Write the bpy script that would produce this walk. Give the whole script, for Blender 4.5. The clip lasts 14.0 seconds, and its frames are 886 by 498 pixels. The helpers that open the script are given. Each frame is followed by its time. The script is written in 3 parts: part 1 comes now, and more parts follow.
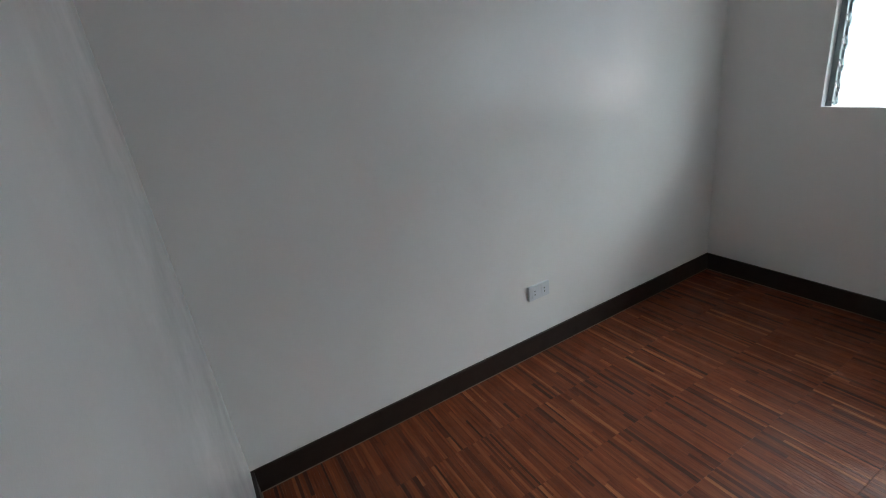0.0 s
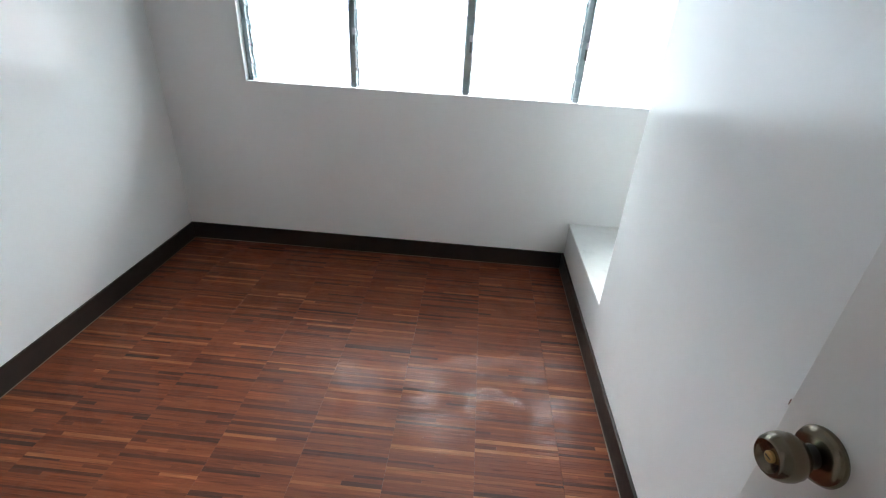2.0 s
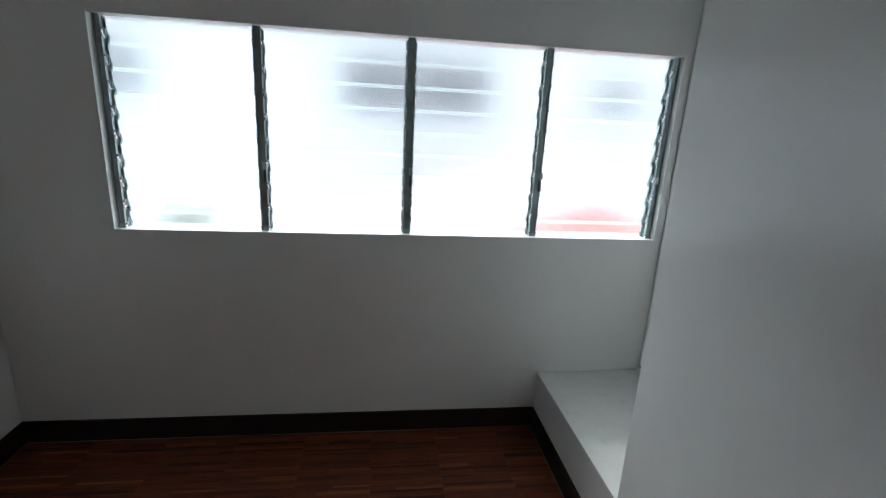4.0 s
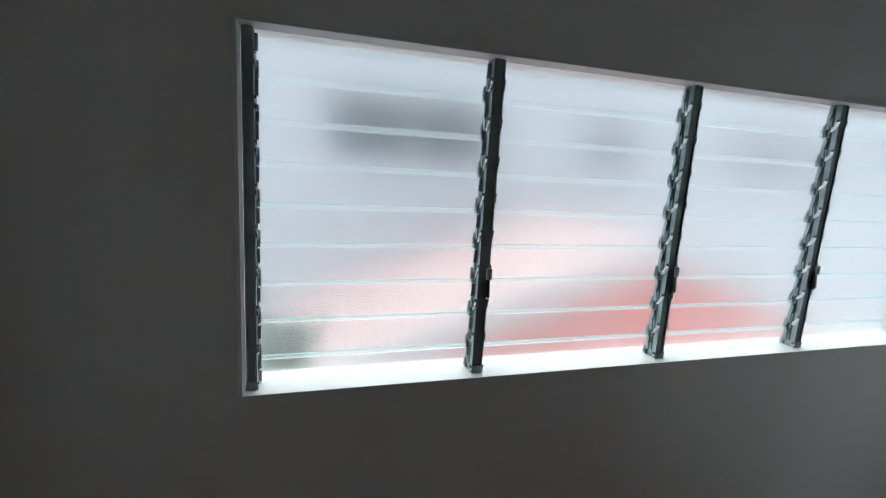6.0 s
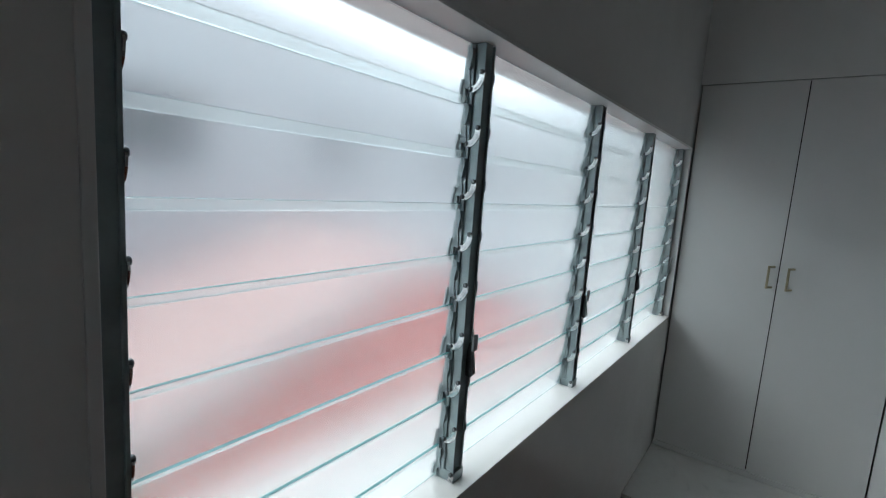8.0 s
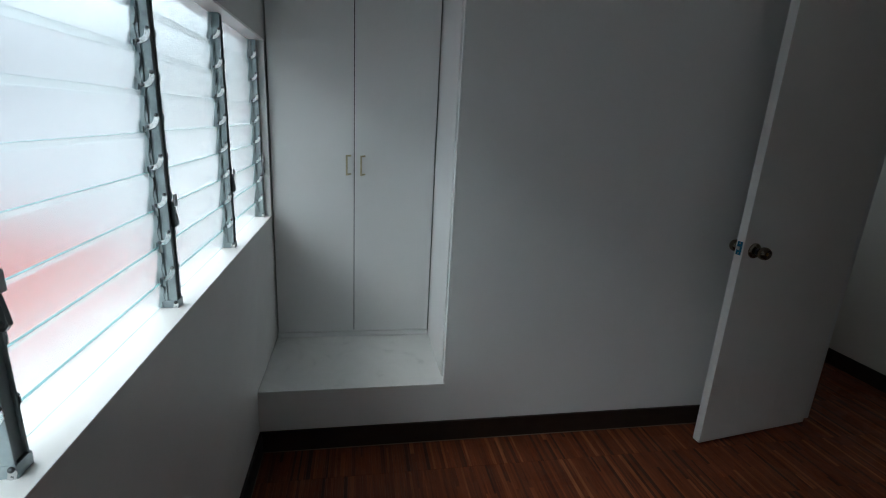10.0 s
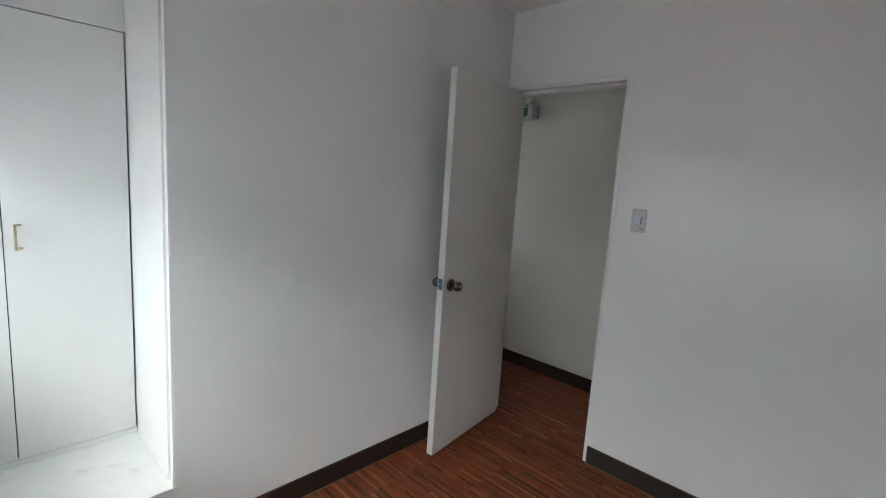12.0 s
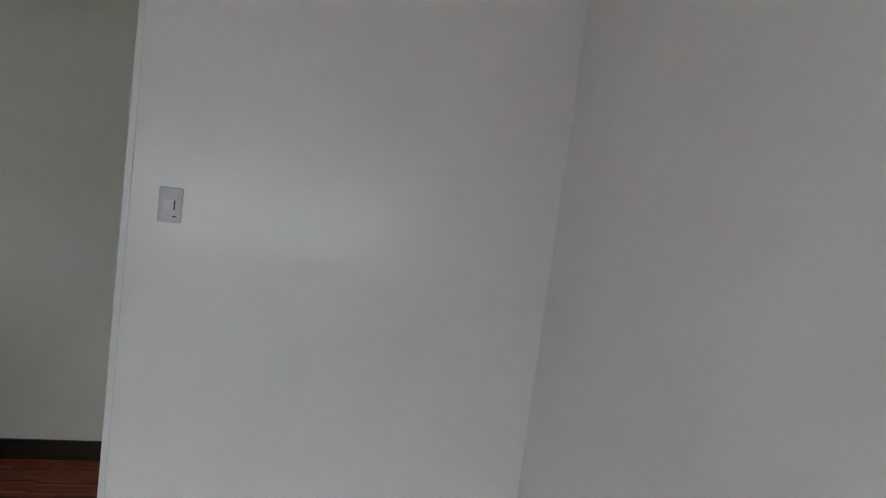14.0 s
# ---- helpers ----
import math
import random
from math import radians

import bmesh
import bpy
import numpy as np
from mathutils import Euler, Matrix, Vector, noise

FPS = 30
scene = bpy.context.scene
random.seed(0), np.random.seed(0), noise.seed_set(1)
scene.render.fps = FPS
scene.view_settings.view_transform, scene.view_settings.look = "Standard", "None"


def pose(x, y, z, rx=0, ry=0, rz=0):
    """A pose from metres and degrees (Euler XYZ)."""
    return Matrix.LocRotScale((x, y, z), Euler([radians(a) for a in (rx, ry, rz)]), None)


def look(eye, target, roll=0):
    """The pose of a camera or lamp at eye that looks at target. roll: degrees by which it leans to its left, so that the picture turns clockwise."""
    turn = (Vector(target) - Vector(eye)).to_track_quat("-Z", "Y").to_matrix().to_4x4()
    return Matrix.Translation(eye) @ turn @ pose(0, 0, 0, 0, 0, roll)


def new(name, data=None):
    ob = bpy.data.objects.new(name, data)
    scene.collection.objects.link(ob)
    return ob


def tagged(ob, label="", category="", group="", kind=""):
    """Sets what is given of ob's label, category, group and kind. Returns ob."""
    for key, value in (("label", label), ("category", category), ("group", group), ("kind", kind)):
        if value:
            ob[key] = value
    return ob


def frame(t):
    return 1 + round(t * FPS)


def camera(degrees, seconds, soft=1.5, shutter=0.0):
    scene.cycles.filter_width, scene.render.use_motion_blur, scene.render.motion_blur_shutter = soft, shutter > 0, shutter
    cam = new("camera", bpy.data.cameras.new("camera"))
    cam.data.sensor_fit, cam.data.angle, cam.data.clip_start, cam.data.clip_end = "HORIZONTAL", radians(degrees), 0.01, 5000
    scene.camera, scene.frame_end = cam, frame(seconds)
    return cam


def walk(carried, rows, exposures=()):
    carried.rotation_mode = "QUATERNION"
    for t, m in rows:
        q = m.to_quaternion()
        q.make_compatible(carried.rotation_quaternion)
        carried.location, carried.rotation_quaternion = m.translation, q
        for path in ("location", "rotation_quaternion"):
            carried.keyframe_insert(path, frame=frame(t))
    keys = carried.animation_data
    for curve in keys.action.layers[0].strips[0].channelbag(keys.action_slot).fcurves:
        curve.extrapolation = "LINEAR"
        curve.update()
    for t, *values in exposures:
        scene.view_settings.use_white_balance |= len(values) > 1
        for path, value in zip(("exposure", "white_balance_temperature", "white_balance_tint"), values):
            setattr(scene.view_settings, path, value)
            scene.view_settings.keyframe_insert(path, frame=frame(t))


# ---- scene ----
cam = camera(86.8, 14.0, soft=1.1)
PATH = [
    (0, (1.521, -2.547, 1.349), (-0.133, -1.691, 0.619), -8.1),
    (0.3, (1.546, -2.573, 1.305), (0.098, -1.505, 0.431), -8.0),
    (0.5, (1.55, -2.604, 1.276), (0.281, -1.39, 0.319), -7.1),
    (0.6, (1.568, -2.607, 1.272), (0.389, -1.332, 0.28), -6.4),
    (1, (1.574, -2.654, 1.247), (0.872, -1.124, 0.166), -2.0),
    (1.5, (1.663, -2.579, 1.296), (1.38, -0.909, 0.231), 2.5),
    (2, (1.662, -2.455, 1.388), (1.571, -0.699, 0.436), 3.5),
    (2.2, (1.666, -2.397, 1.405), (1.641, -0.608, 0.512), 3.6),
    (4.3, (1.385, -1.808, 1.419), (1.687, 0.102, 0.906), 2.9),
    (4.5, (1.25, -1.722, 1.424), (1.577, 0.183, 0.911), 2.8),
    (5, (0.967, -1.514, 1.446), (1.318, 0.395, 0.964), 2.8),
    (5.5, (0.797, -1.252, 1.475), (1.19, 0.655, 1.019), 2.7),
    (6, (0.582, -1.031, 1.474), (1.168, 0.847, 1.114), 3.5),
    (6.5, (0.37, -0.831, 1.495), (1.193, 0.965, 1.186), 4.2),
    (7, (0.343, -0.606, 1.495), (1.468, 1.021, 1.199), 4.2),
    (7.2, (0.341, -0.518, 1.486), (1.576, 1.028, 1.195), 4.4),
    (9.3, (0.351, -0.37, 1.486), (2.288, -0.079, 1.083), 2.5),
    (9.5, (0.36, -0.382, 1.461), (2.306, -0.27, 1.013), 2.7),
    (10, (0.413, -0.411, 1.426), (2.309, -0.768, 0.898), 3.1),
    (10.5, (0.442, -0.382, 1.428), (2.191, -1.196, 0.902), 4.1),
    (11, (0.44, -0.324, 1.441), (2.051, -1.413, 0.972), 4.6),
    (11.5, (0.439, -0.303, 1.489), (1.994, -1.499, 1.103), 4.0),
    (12, (0.436, -0.295, 1.508), (1.809, -1.72, 1.215), 3.8),
    (12.5, (0.446, -0.399, 1.498), (1.516, -2.071, 1.255), 4.3),
    (13, (0.501, -0.571, 1.484), (1.131, -2.455, 1.254), 5.4),
    (13.5, (0.585, -0.748, 1.447), (0.666, -2.737, 1.253), 5.8),
    (14, (0.769, -0.95, 1.439), (0.382, -2.908, 1.311), 7.4),
]
EXPOSURES = [
    (0, 2.75, 6150, 3), (0.5, 3.1, 6150, 3), (1, 3.4, 6150, 3), (1.5, 3.6, 6100, 3), (2.2, 3.5, 6050, 3),
    (4.3, 1.7, 6150, 2), (5, 1.45, 6150, 2), (6, 1.1, 6200, 3), (7, 0.85, 6200, 3), (9.3, 0.8, 6100, 3), (9.5, 0.8, 6100, 3),
    (10, 1.2, 6050, 2), (10.5, 1.95, 6100, 2), (11, 2.6, 6300, 3), (12.5, 2.95, 6400, 4), (13, 3.05, 6400, 4), (14, 3.0, 6400, 3),
]
walk(cam, [(t, look(eye, target, roll)) for t, eye, target, roll in PATH], EXPOSURES)

# ---- light ----
SUN_TURN, SUN_HEIGHT = radians(3), radians(58)
world = bpy.data.worlds.new("world")
scene.world = world
world.use_nodes = True
wn = world.node_tree.nodes
sky = wn.new("ShaderNodeTexSky")
sky.sky_type, sky.sun_disc = "NISHITA", False
sky.sun_elevation, sky.sun_rotation = SUN_HEIGHT, SUN_TURN
sky.dust_density, sky.air_density = 3.0, 1.0
wn["Background"].inputs["Strength"].default_value = 0.15
world.node_tree.links.new(sky.outputs[0], wn["Background"].inputs["Color"])
sun_data = bpy.data.lights.new("sun", "SUN")
sun_data.energy, sun_data.angle, sun_data.color = 5.0, radians(140), (0.97, 0.985, 1.0)
sun = new("sun", sun_data)
sun_from = Vector((math.sin(SUN_TURN) * math.cos(SUN_HEIGHT), math.cos(SUN_TURN) * math.cos(SUN_HEIGHT), math.sin(SUN_HEIGHT)))
sun.matrix_world = look(sun_from * 30, (0, 0, 0))

# ---- plan, in metres: x east, y towards the window, z up ----
EAST = 2.242          # room's east wall
SOUTH = -2.652        # room's door wall
WALL = 0.12
TOP = 2.505           # ceiling
LEDGE = 0.291         # raised niche floor
NICHE_S = -0.797      # south side of the niche
BACK = 2.752          # wardrobe front
WIN_L, WIN_R, SILL, HEAD = 0.455, 2.727, 0.942, 1.727
DOOR_L, DOOR_R, DOOR_T = 1.488, 2.228, 2.082
HALL = -3.512         # hall's far wall
HALL_W, HALL_E = -0.6, 3.6
BASE_H, BASE_T = 0.1, 0.012


# ---- mesh helpers ----
def box(bm, x0, x1, y0, y1, z0, z1, bevel=0.0, mat=0, m=None):
    """A box between two corners, with rounded edges if asked."""
    vs = [bm.verts.new((x, y, z)) for x in (x0, x1) for y in (y0, y1) for z in (z0, z1)]
    fs = [bm.faces.new([vs[i] for i in q]) for q in ((0, 1, 3, 2), (4, 6, 7, 5), (0, 4, 5, 1), (2, 3, 7, 6), (0, 2, 6, 4), (1, 5, 7, 3))]
    for f in fs:
        f.material_index = mat
    if bevel:
        es = list({e for f in fs for e in f.edges})
        out = bmesh.ops.bevel(bm, geom=es, offset=bevel, segments=2, profile=0.5, affect="EDGES")
        for f in out["faces"]:
            f.material_index = mat
        vs = list({v for f in out["faces"] for v in f.verts} | {v for v in vs if v.is_valid})
    if m is not None:
        bmesh.ops.transform(bm, matrix=m, verts=vs)
    return vs


def spin(bm, profile, segments=32, m=None, mat=0):
    """A solid turned about z from (radius, height) pairs."""
    rings = []
    for r, z in profile:
        if r < 1e-6:
            rings.append([bm.verts.new((0, 0, z))])
        else:
            rings.append([bm.verts.new((r * math.cos(a), r * math.sin(a), z)) for a in (2 * math.pi * k / segments for k in range(segments))])
    for a, b in zip(rings, rings[1:]):
        for k in range(segments):
            n = (k + 1) % segments
            quad = [a[k % len(a)], a[n % len(a)], b[n % len(b)], b[k % len(b)]]
            quad = list(dict.fromkeys(quad))
            if len(quad) > 2:
                f = bm.faces.new(quad)
                f.smooth, f.material_index = True, mat
    if m is not None:
        bmesh.ops.transform(bm, matrix=m, verts=[v for r in rings for v in r])


def prism(bm, outline, x0, x1, mat=0):
    """An outline in (y, z) drawn out along x."""
    a = [bm.verts.new((x0, y, z)) for y, z in outline]
    b = [bm.verts.new((x1, y, z)) for y, z in outline]
    n = len(outline)
    fs = [bm.faces.new(a), bm.faces.new(b[::-1])]
    fs += [bm.faces.new((a[i], b[i], b[(i + 1) % n], a[(i + 1) % n])) for i in range(n)]
    for f in fs:
        f.material_index = mat


def mesh_of(name, bm, *materials):
    bmesh.ops.recalc_face_normals(bm, faces=bm.faces)
    me = bpy.data.meshes.new(name)
    bm.to_mesh(me)
    bm.free()
    for m in materials:
        me.materials.append(m)
    return me


def part(name, bm, material, parent=None, label=""):
    """Links a bmesh as one mesh object, under a thing if one is given."""
    mats = material if isinstance(material, (list, tuple)) else (material,)
    ob = new(name, mesh_of(name, bm, *mats) if isinstance(bm, bmesh.types.BMesh) else bm)
    ob.parent = parent
    return tagged(ob, label)


def thing(name, label, category, m=None, group="", kind=""):
    ob = tagged(new(name), label, category, group, kind)
    ob.empty_display_size = 0.05
    if m is not None:
        ob.matrix_world = m
    return ob


def structure(name, bm, material, label, category):
    return tagged(part(name, bm, material), label, category, kind="structure")


# ---- materials ----
def material(name, color, rough=0.5, metal=0.0):
    m = bpy.data.materials.new(name)
    m.use_nodes = True
    p = m.node_tree.nodes["Principled BSDF"]
    p.inputs["Base Color"].default_value = (*color, 1)
    p.inputs["Roughness"].default_value = rough
    p.inputs["Metallic"].default_value = metal
    return m, m.node_tree, p


def node(tree, kind, **values):
    n = tree.nodes.new(kind)
    for k, v in values.items():
        n.inputs[k].default_value = v
    return n


def ramp_of(tree, source, stops):
    r = tree.nodes.new("ShaderNodeValToRGB")
    while len(r.color_ramp.elements) < len(stops):
        r.color_ramp.elements.new(0.5)
    for e, (at, c) in zip(r.color_ramp.elements, stops):
        e.position, e.color = at, (*c, 1)
    tree.links.new(source, r.inputs["Fac"])
    return r.outputs["Color"]


def ranged(tree, source, low, high, a=0.0, b=1.0):
    r = node(tree, "ShaderNodeMapRange", **{"From Min": a, "From Max": b, "To Min": low, "To Max": high})
    tree.links.new(source, r.inputs["Value"])
    return r.outputs["Result"]


def coords(tree, scale=(1, 1, 1), world_space=False):
    c = tree.nodes.new("ShaderNodeNewGeometry") if world_space else tree.nodes.new("ShaderNodeTexCoord")
    m = node(tree, "ShaderNodeMapping", Scale=scale)
    tree.links.new(c.outputs["Position" if world_space else "Object"], m.inputs["Vector"])
    return m.outputs["Vector"]


def noise_of(tree, vector, scale, detail=4.0, rough=0.5, distortion=0.0):
    n = node(tree, "ShaderNodeTexNoise", Scale=scale, Detail=detail, Roughness=rough, Distortion=distortion)
    tree.links.new(vector, n.inputs["Vector"])
    return n.outputs["Fac"]


def bump(tree, p, heights, strength=0.3, distance=0.001):
    last = None
    for h, k in heights:
        b = node(tree, "ShaderNodeBump", Strength=strength, Distance=distance * k)
        tree.links.new(h, b.inputs["Height"])
        if last:
            tree.links.new(last, b.inputs["Normal"])
        last = b.outputs["Normal"]
    tree.links.new(last, p.inputs["Normal"])


def paint(name, color, dirt, low, high, grain=1.0):
    """Painted plaster or board: roller grain, slow waves in the surface, faint stains."""
    m, t, p = material(name, color)
    v = coords(t, world_space=True)
    stain = noise_of(t, v, 1.7, 5, 0.6, 0.6)
    t.links.new(ramp_of(t, stain, ((0.35, color), (0.75, dirt))), p.inputs["Base Color"])
    t.links.new(ranged(t, noise_of(t, v, 5.0, 5, 0.65), low, high, 0.3, 0.7), p.inputs["Roughness"])
    bump(t, p, ((noise_of(t, v, 420, 2), 0.25 * grain), (noise_of(t, v, 7, 2), 3.0 * grain)), 0.25, 0.001)
    return m


wall_paint = paint("white_wall_paint", (0.85, 0.85, 0.835), (0.815, 0.81, 0.79), 0.155, 0.25)
hall_paint = paint("hall_wall_paint", (0.78, 0.755, 0.68), (0.72, 0.70, 0.62), 0.4, 0.55)
ceiling_paint = paint("ceiling_paint", (0.86, 0.855, 0.84), (0.83, 0.82, 0.80), 0.7, 0.85)
trim_paint = paint("gloss_trim_paint", (0.82, 0.82, 0.81), (0.78, 0.78, 0.77), 0.30, 0.4, 0.6)
door_paint = paint("door_paint", (0.80, 0.785, 0.75), (0.765, 0.75, 0.715), 0.32, 0.45, 0.6)
cupboard_paint = paint("cupboard_paint", (0.80, 0.80, 0.79), (0.77, 0.77, 0.755), 0.34, 0.46, 0.5)
outer_paint = paint("outer_render", (0.54, 0.535, 0.53), (0.47, 0.46, 0.455), 0.8, 0.95, 3)


def ledge_stone():
    m, t, p = material("ledge_stone", (0.8, 0.8, 0.77), 0.3)
    v = coords(t, world_space=True)
    n = noise_of(t, v, 6, 8, 0.6, 1.5)
    t.links.new(ramp_of(t, n, ((0.3, (0.81, 0.81, 0.785)), (0.58, (0.77, 0.77, 0.745)), (0.74, (0.62, 0.62, 0.60)))), p.inputs["Base Color"])
    t.links.new(ranged(t, noise_of(t, v, 18), 0.30, 0.44), p.inputs["Roughness"])
    bump(t, p, ((noise_of(t, v, 90), 0.4),), 0.2)
    return m


ledge_mat = ledge_stone()


def parquet():
    """Red-brown hardwood fingers, each with its own tone, long grain and a worn lacquer."""
    m, t, p = material("parquet_finger", (0.15, 0.05, 0.025))
    geo = t.nodes.new("ShaderNodeNewGeometry")
    info = t.nodes.new("ShaderNodeObjectInfo")
    add = node(t, "ShaderNodeMath")
    add.operation = "ADD"
    t.links.new(geo.outputs["Random Per Island"], add.inputs[0])
    t.links.new(info.outputs["Random"], add.inputs[1])
    frac = node(t, "ShaderNodeMath")
    frac.operation = "FRACT"
    t.links.new(add.outputs[0], frac.inputs[0])
    tone = ramp_of(t, frac.outputs[0], ((0.0, (0.050, 0.018, 0.011)), (0.09, (0.090, 0.026, 0.013)), (0.17, (0.140, 0.036, 0.015)), (0.55, (0.172, 0.043, 0.016)), (0.86, (0.200, 0.053, 0.019)), (0.94, (0.260, 0.084, 0.031)), (1.0, (0.33, 0.125, 0.050))))
    shift = node(t, "ShaderNodeVectorMath")
    shift.operation = "ADD"
    m3 = node(t, "ShaderNodeMath")
    m3.operation = "MULTIPLY"
    m3.inputs[1].default_value = 37.0
    t.links.new(frac.outputs[0], m3.inputs[0])
    t.links.new(coords(t, (3, 60, 60), True), shift.inputs[0])
    t.links.new(m3.outputs[0], shift.inputs[1])
    grain = noise_of(t, shift.outputs[0], 2.2, 6, 0.65, 0.4)
    mix = t.nodes.new("ShaderNodeMix")
    mix.data_type, mix.blend_type = "RGBA", "MULTIPLY"
    mix.inputs["Factor"].default_value = 0.8
    t.links.new(tone, mix.inputs["A"])
    t.links.new(ramp_of(t, grain, ((0.30, (0.34, 0.31, 0.30)), (0.45, (0.85, 0.84, 0.84)), (0.58, (1.0, 1.0, 1.0)), (0.70, (1.6, 1.6, 1.6)))), mix.inputs["B"])
    v = coords(t, (1, 1, 1), True)
    dust = noise_of(t, v, 3.4, 7, 0.68, 0.8)
    haze = t.nodes.new("ShaderNodeMix")
    haze.data_type = "RGBA"
    haze.inputs["B"].default_value = (0.34, 0.29, 0.27, 1)
    t.links.new(ranged(t, dust, 0.0, 0.04, 0.55, 0.8), haze.inputs["Factor"])
    t.links.new(mix.outputs["Result"], haze.inputs["A"])
    t.links.new(haze.outputs["Result"], p.inputs["Base Color"])
    t.links.new(ranged(t, noise_of(t, v, 6, 9, 0.75, 0.8), 0.34, 0.66, 0.42, 0.60), p.inputs["Roughness"])
    p.inputs["Specular IOR Level"].default_value = 0.26
    bump(t, p, ((grain, 0.3), (noise_of(t, v, 14, 3), 1.2)), 0.3, 0.0008)
    return m


finger_mat = parquet()


def dark_wood():
    m, t, p = material("dark_baseboard", (0.022, 0.014, 0.010))
    v = coords(t, (1, 1, 1), True)
    n = noise_of(t, v, 11, 6, 0.6, 0.3)
    t.links.new(ramp_of(t, n, ((0.3, (0.014, 0.0080, 0.0058)), (0.7, (0.024, 0.0135, 0.0092)))), p.inputs["Base Color"])
    t.links.new(ranged(t, noise_of(t, v, 30), 0.38, 0.6), p.inputs["Roughness"])
    bump(t, p, ((noise_of(t, v, 160), 0.3),), 0.3)
    return m


base_mat = dark_wood()


def metal(name, color, low, high, scale=60.0):
    m, t, p = material(name, color, low, 1.0)
    v = coords(t, world_space=True)
    t.links.new(ranged(t, noise_of(t, v, scale, 5, 0.6), low, high, 0.3, 0.7), p.inputs["Roughness"])
    dull = tuple(c * 0.7 for c in color)
    t.links.new(ramp_of(t, noise_of(t, v, scale * 0.4, 4), ((0.35, color), (0.7, dull))), p.inputs["Base Color"])
    return m


aluminium = metal("mill_aluminium", (0.36, 0.425, 0.435), 0.34, 0.5)
aluminium.node_tree.nodes["Principled BSDF"].inputs["Metallic"].default_value = 0.6    # dulled by oxide
bright_alu = metal("bright_aluminium", (0.74, 0.75, 0.75), 0.18, 0.25)
steel_dark = metal("dark_steel", (0.18, 0.19, 0.195), 0.35, 0.5)
antique_brass = metal("antique_brass", (0.25, 0.215, 0.155), 0.19, 0.25, 14)
key_brass = metal("key_brass", (0.62, 0.42, 0.16), 0.25, 0.4)
pale_brass = metal("pale_brass", (0.62, 0.55, 0.38), 0.25, 0.38)
# near-black that stands for the shade inside gaps and pin holes
gap_shade, _, _ = material("shaded_gap", (0.015, 0.014, 0.013), 0.8)
white_plastic = paint("white_plastic", (0.66, 0.69, 0.725), (0.64, 0.67, 0.705), 0.30, 0.36, 0.1)
grey_plastic = paint("grey_plastic", (0.60, 0.62, 0.64), (0.58, 0.60, 0.62), 0.3, 0.4, 0.1)
plastic_dark, _, _ = material("dark_plastic", (0.03, 0.032, 0.033), 0.4)
blue_film, _, _ = material("blue_film", (0.02, 0.17, 0.30), 0.25)
green_panel, _, _ = material("green_panel", (0.02, 0.16, 0.06), 0.35)
lamp_lens, _, _ = material("lamp_lens", (0.55, 0.56, 0.55), 0.12)
grout_mat = paint("floor_bed", (0.025, 0.014, 0.009), (0.018, 0.011, 0.008), 0.7, 0.85)
pale_scratch, _, _ = material("pale_scratch", (0.86, 0.85, 0.82), 0.6)


def frosted(name, tint, rough, milky=0.0):
    m, t, p = material(name, tint, rough)
    p.inputs["Transmission Weight"].default_value = 1.0
    p.inputs["IOR"].default_value = 1.45
    if milky:
        scatter = node(t, "ShaderNodeBsdfTranslucent", Color=(0.93, 0.975, 0.98, 1))
        mix = node(t, "ShaderNodeMixShader", Fac=milky)
        t.links.new(p.outputs[0], mix.inputs[1])
        t.links.new(scatter.outputs[0], mix.inputs[2])
        t.links.new(mix.outputs[0], t.nodes["Material Output"].inputs["Surface"])
    return m


glass_face = frosted("frosted_glass", (0.94, 0.985, 0.975), 0.25, 0.06)
glass_edge, _, edge_p = material("glass_edge", (0.16, 0.42, 0.44), 0.32)
edge_p.inputs["Transmission Weight"].default_value = 0.25

# ---- large structure ----
bm = bmesh.new()
box(bm, -WALL, WIN_L, 0, WALL, -0.3, TOP)
box(bm, WIN_R, BACK + 0.7, 0, WALL, -0.3, TOP)
box(bm, WIN_L, WIN_R, 0, WALL, -0.3, SILL)
box(bm, WIN_L, WIN_R, 0, WALL, HEAD, TOP)
structure("wall_north", bm, wall_paint, "white semi-gloss painted window wall above dark baseboard", "wall")

bm = bmesh.new()
box(bm, -WALL, 0, SOUTH - WALL, 0, -0.3, TOP)
structure("wall_west", bm, wall_paint, "plain white painted plaster wall with one power outlet", "wall")

bm = bmesh.new()
box(bm, EAST, BACK + 0.7, SOUTH - WALL, NICHE_S, -0.3, TOP)
box(bm, EAST, BACK + 0.7, NICHE_S, 0, -0.3, LEDGE - 0.012)
box(bm, BACK + 0.58, BACK + 0.7, NICHE_S, 0, LEDGE, TOP)
box(bm, BACK - 0.004, BACK + 0.58, NICHE_S, 0, 2.004, TOP)
structure("wall_east", bm, wall_paint, "white painted wall with a raised wardrobe niche beside the window", "wall")

bm = bmesh.new()
box(bm, 0, DOOR_L, SOUTH - WALL, SOUTH, -0.3, TOP)
box(bm, DOOR_L, EAST, SOUTH - WALL, SOUTH, DOOR_T, TOP)
box(bm, DOOR_R, EAST, SOUTH - WALL, SOUTH, -0.3, DOOR_T)
structure("wall_south", bm, wall_paint, "white semi-gloss wall with an open doorway and light switch", "wall")

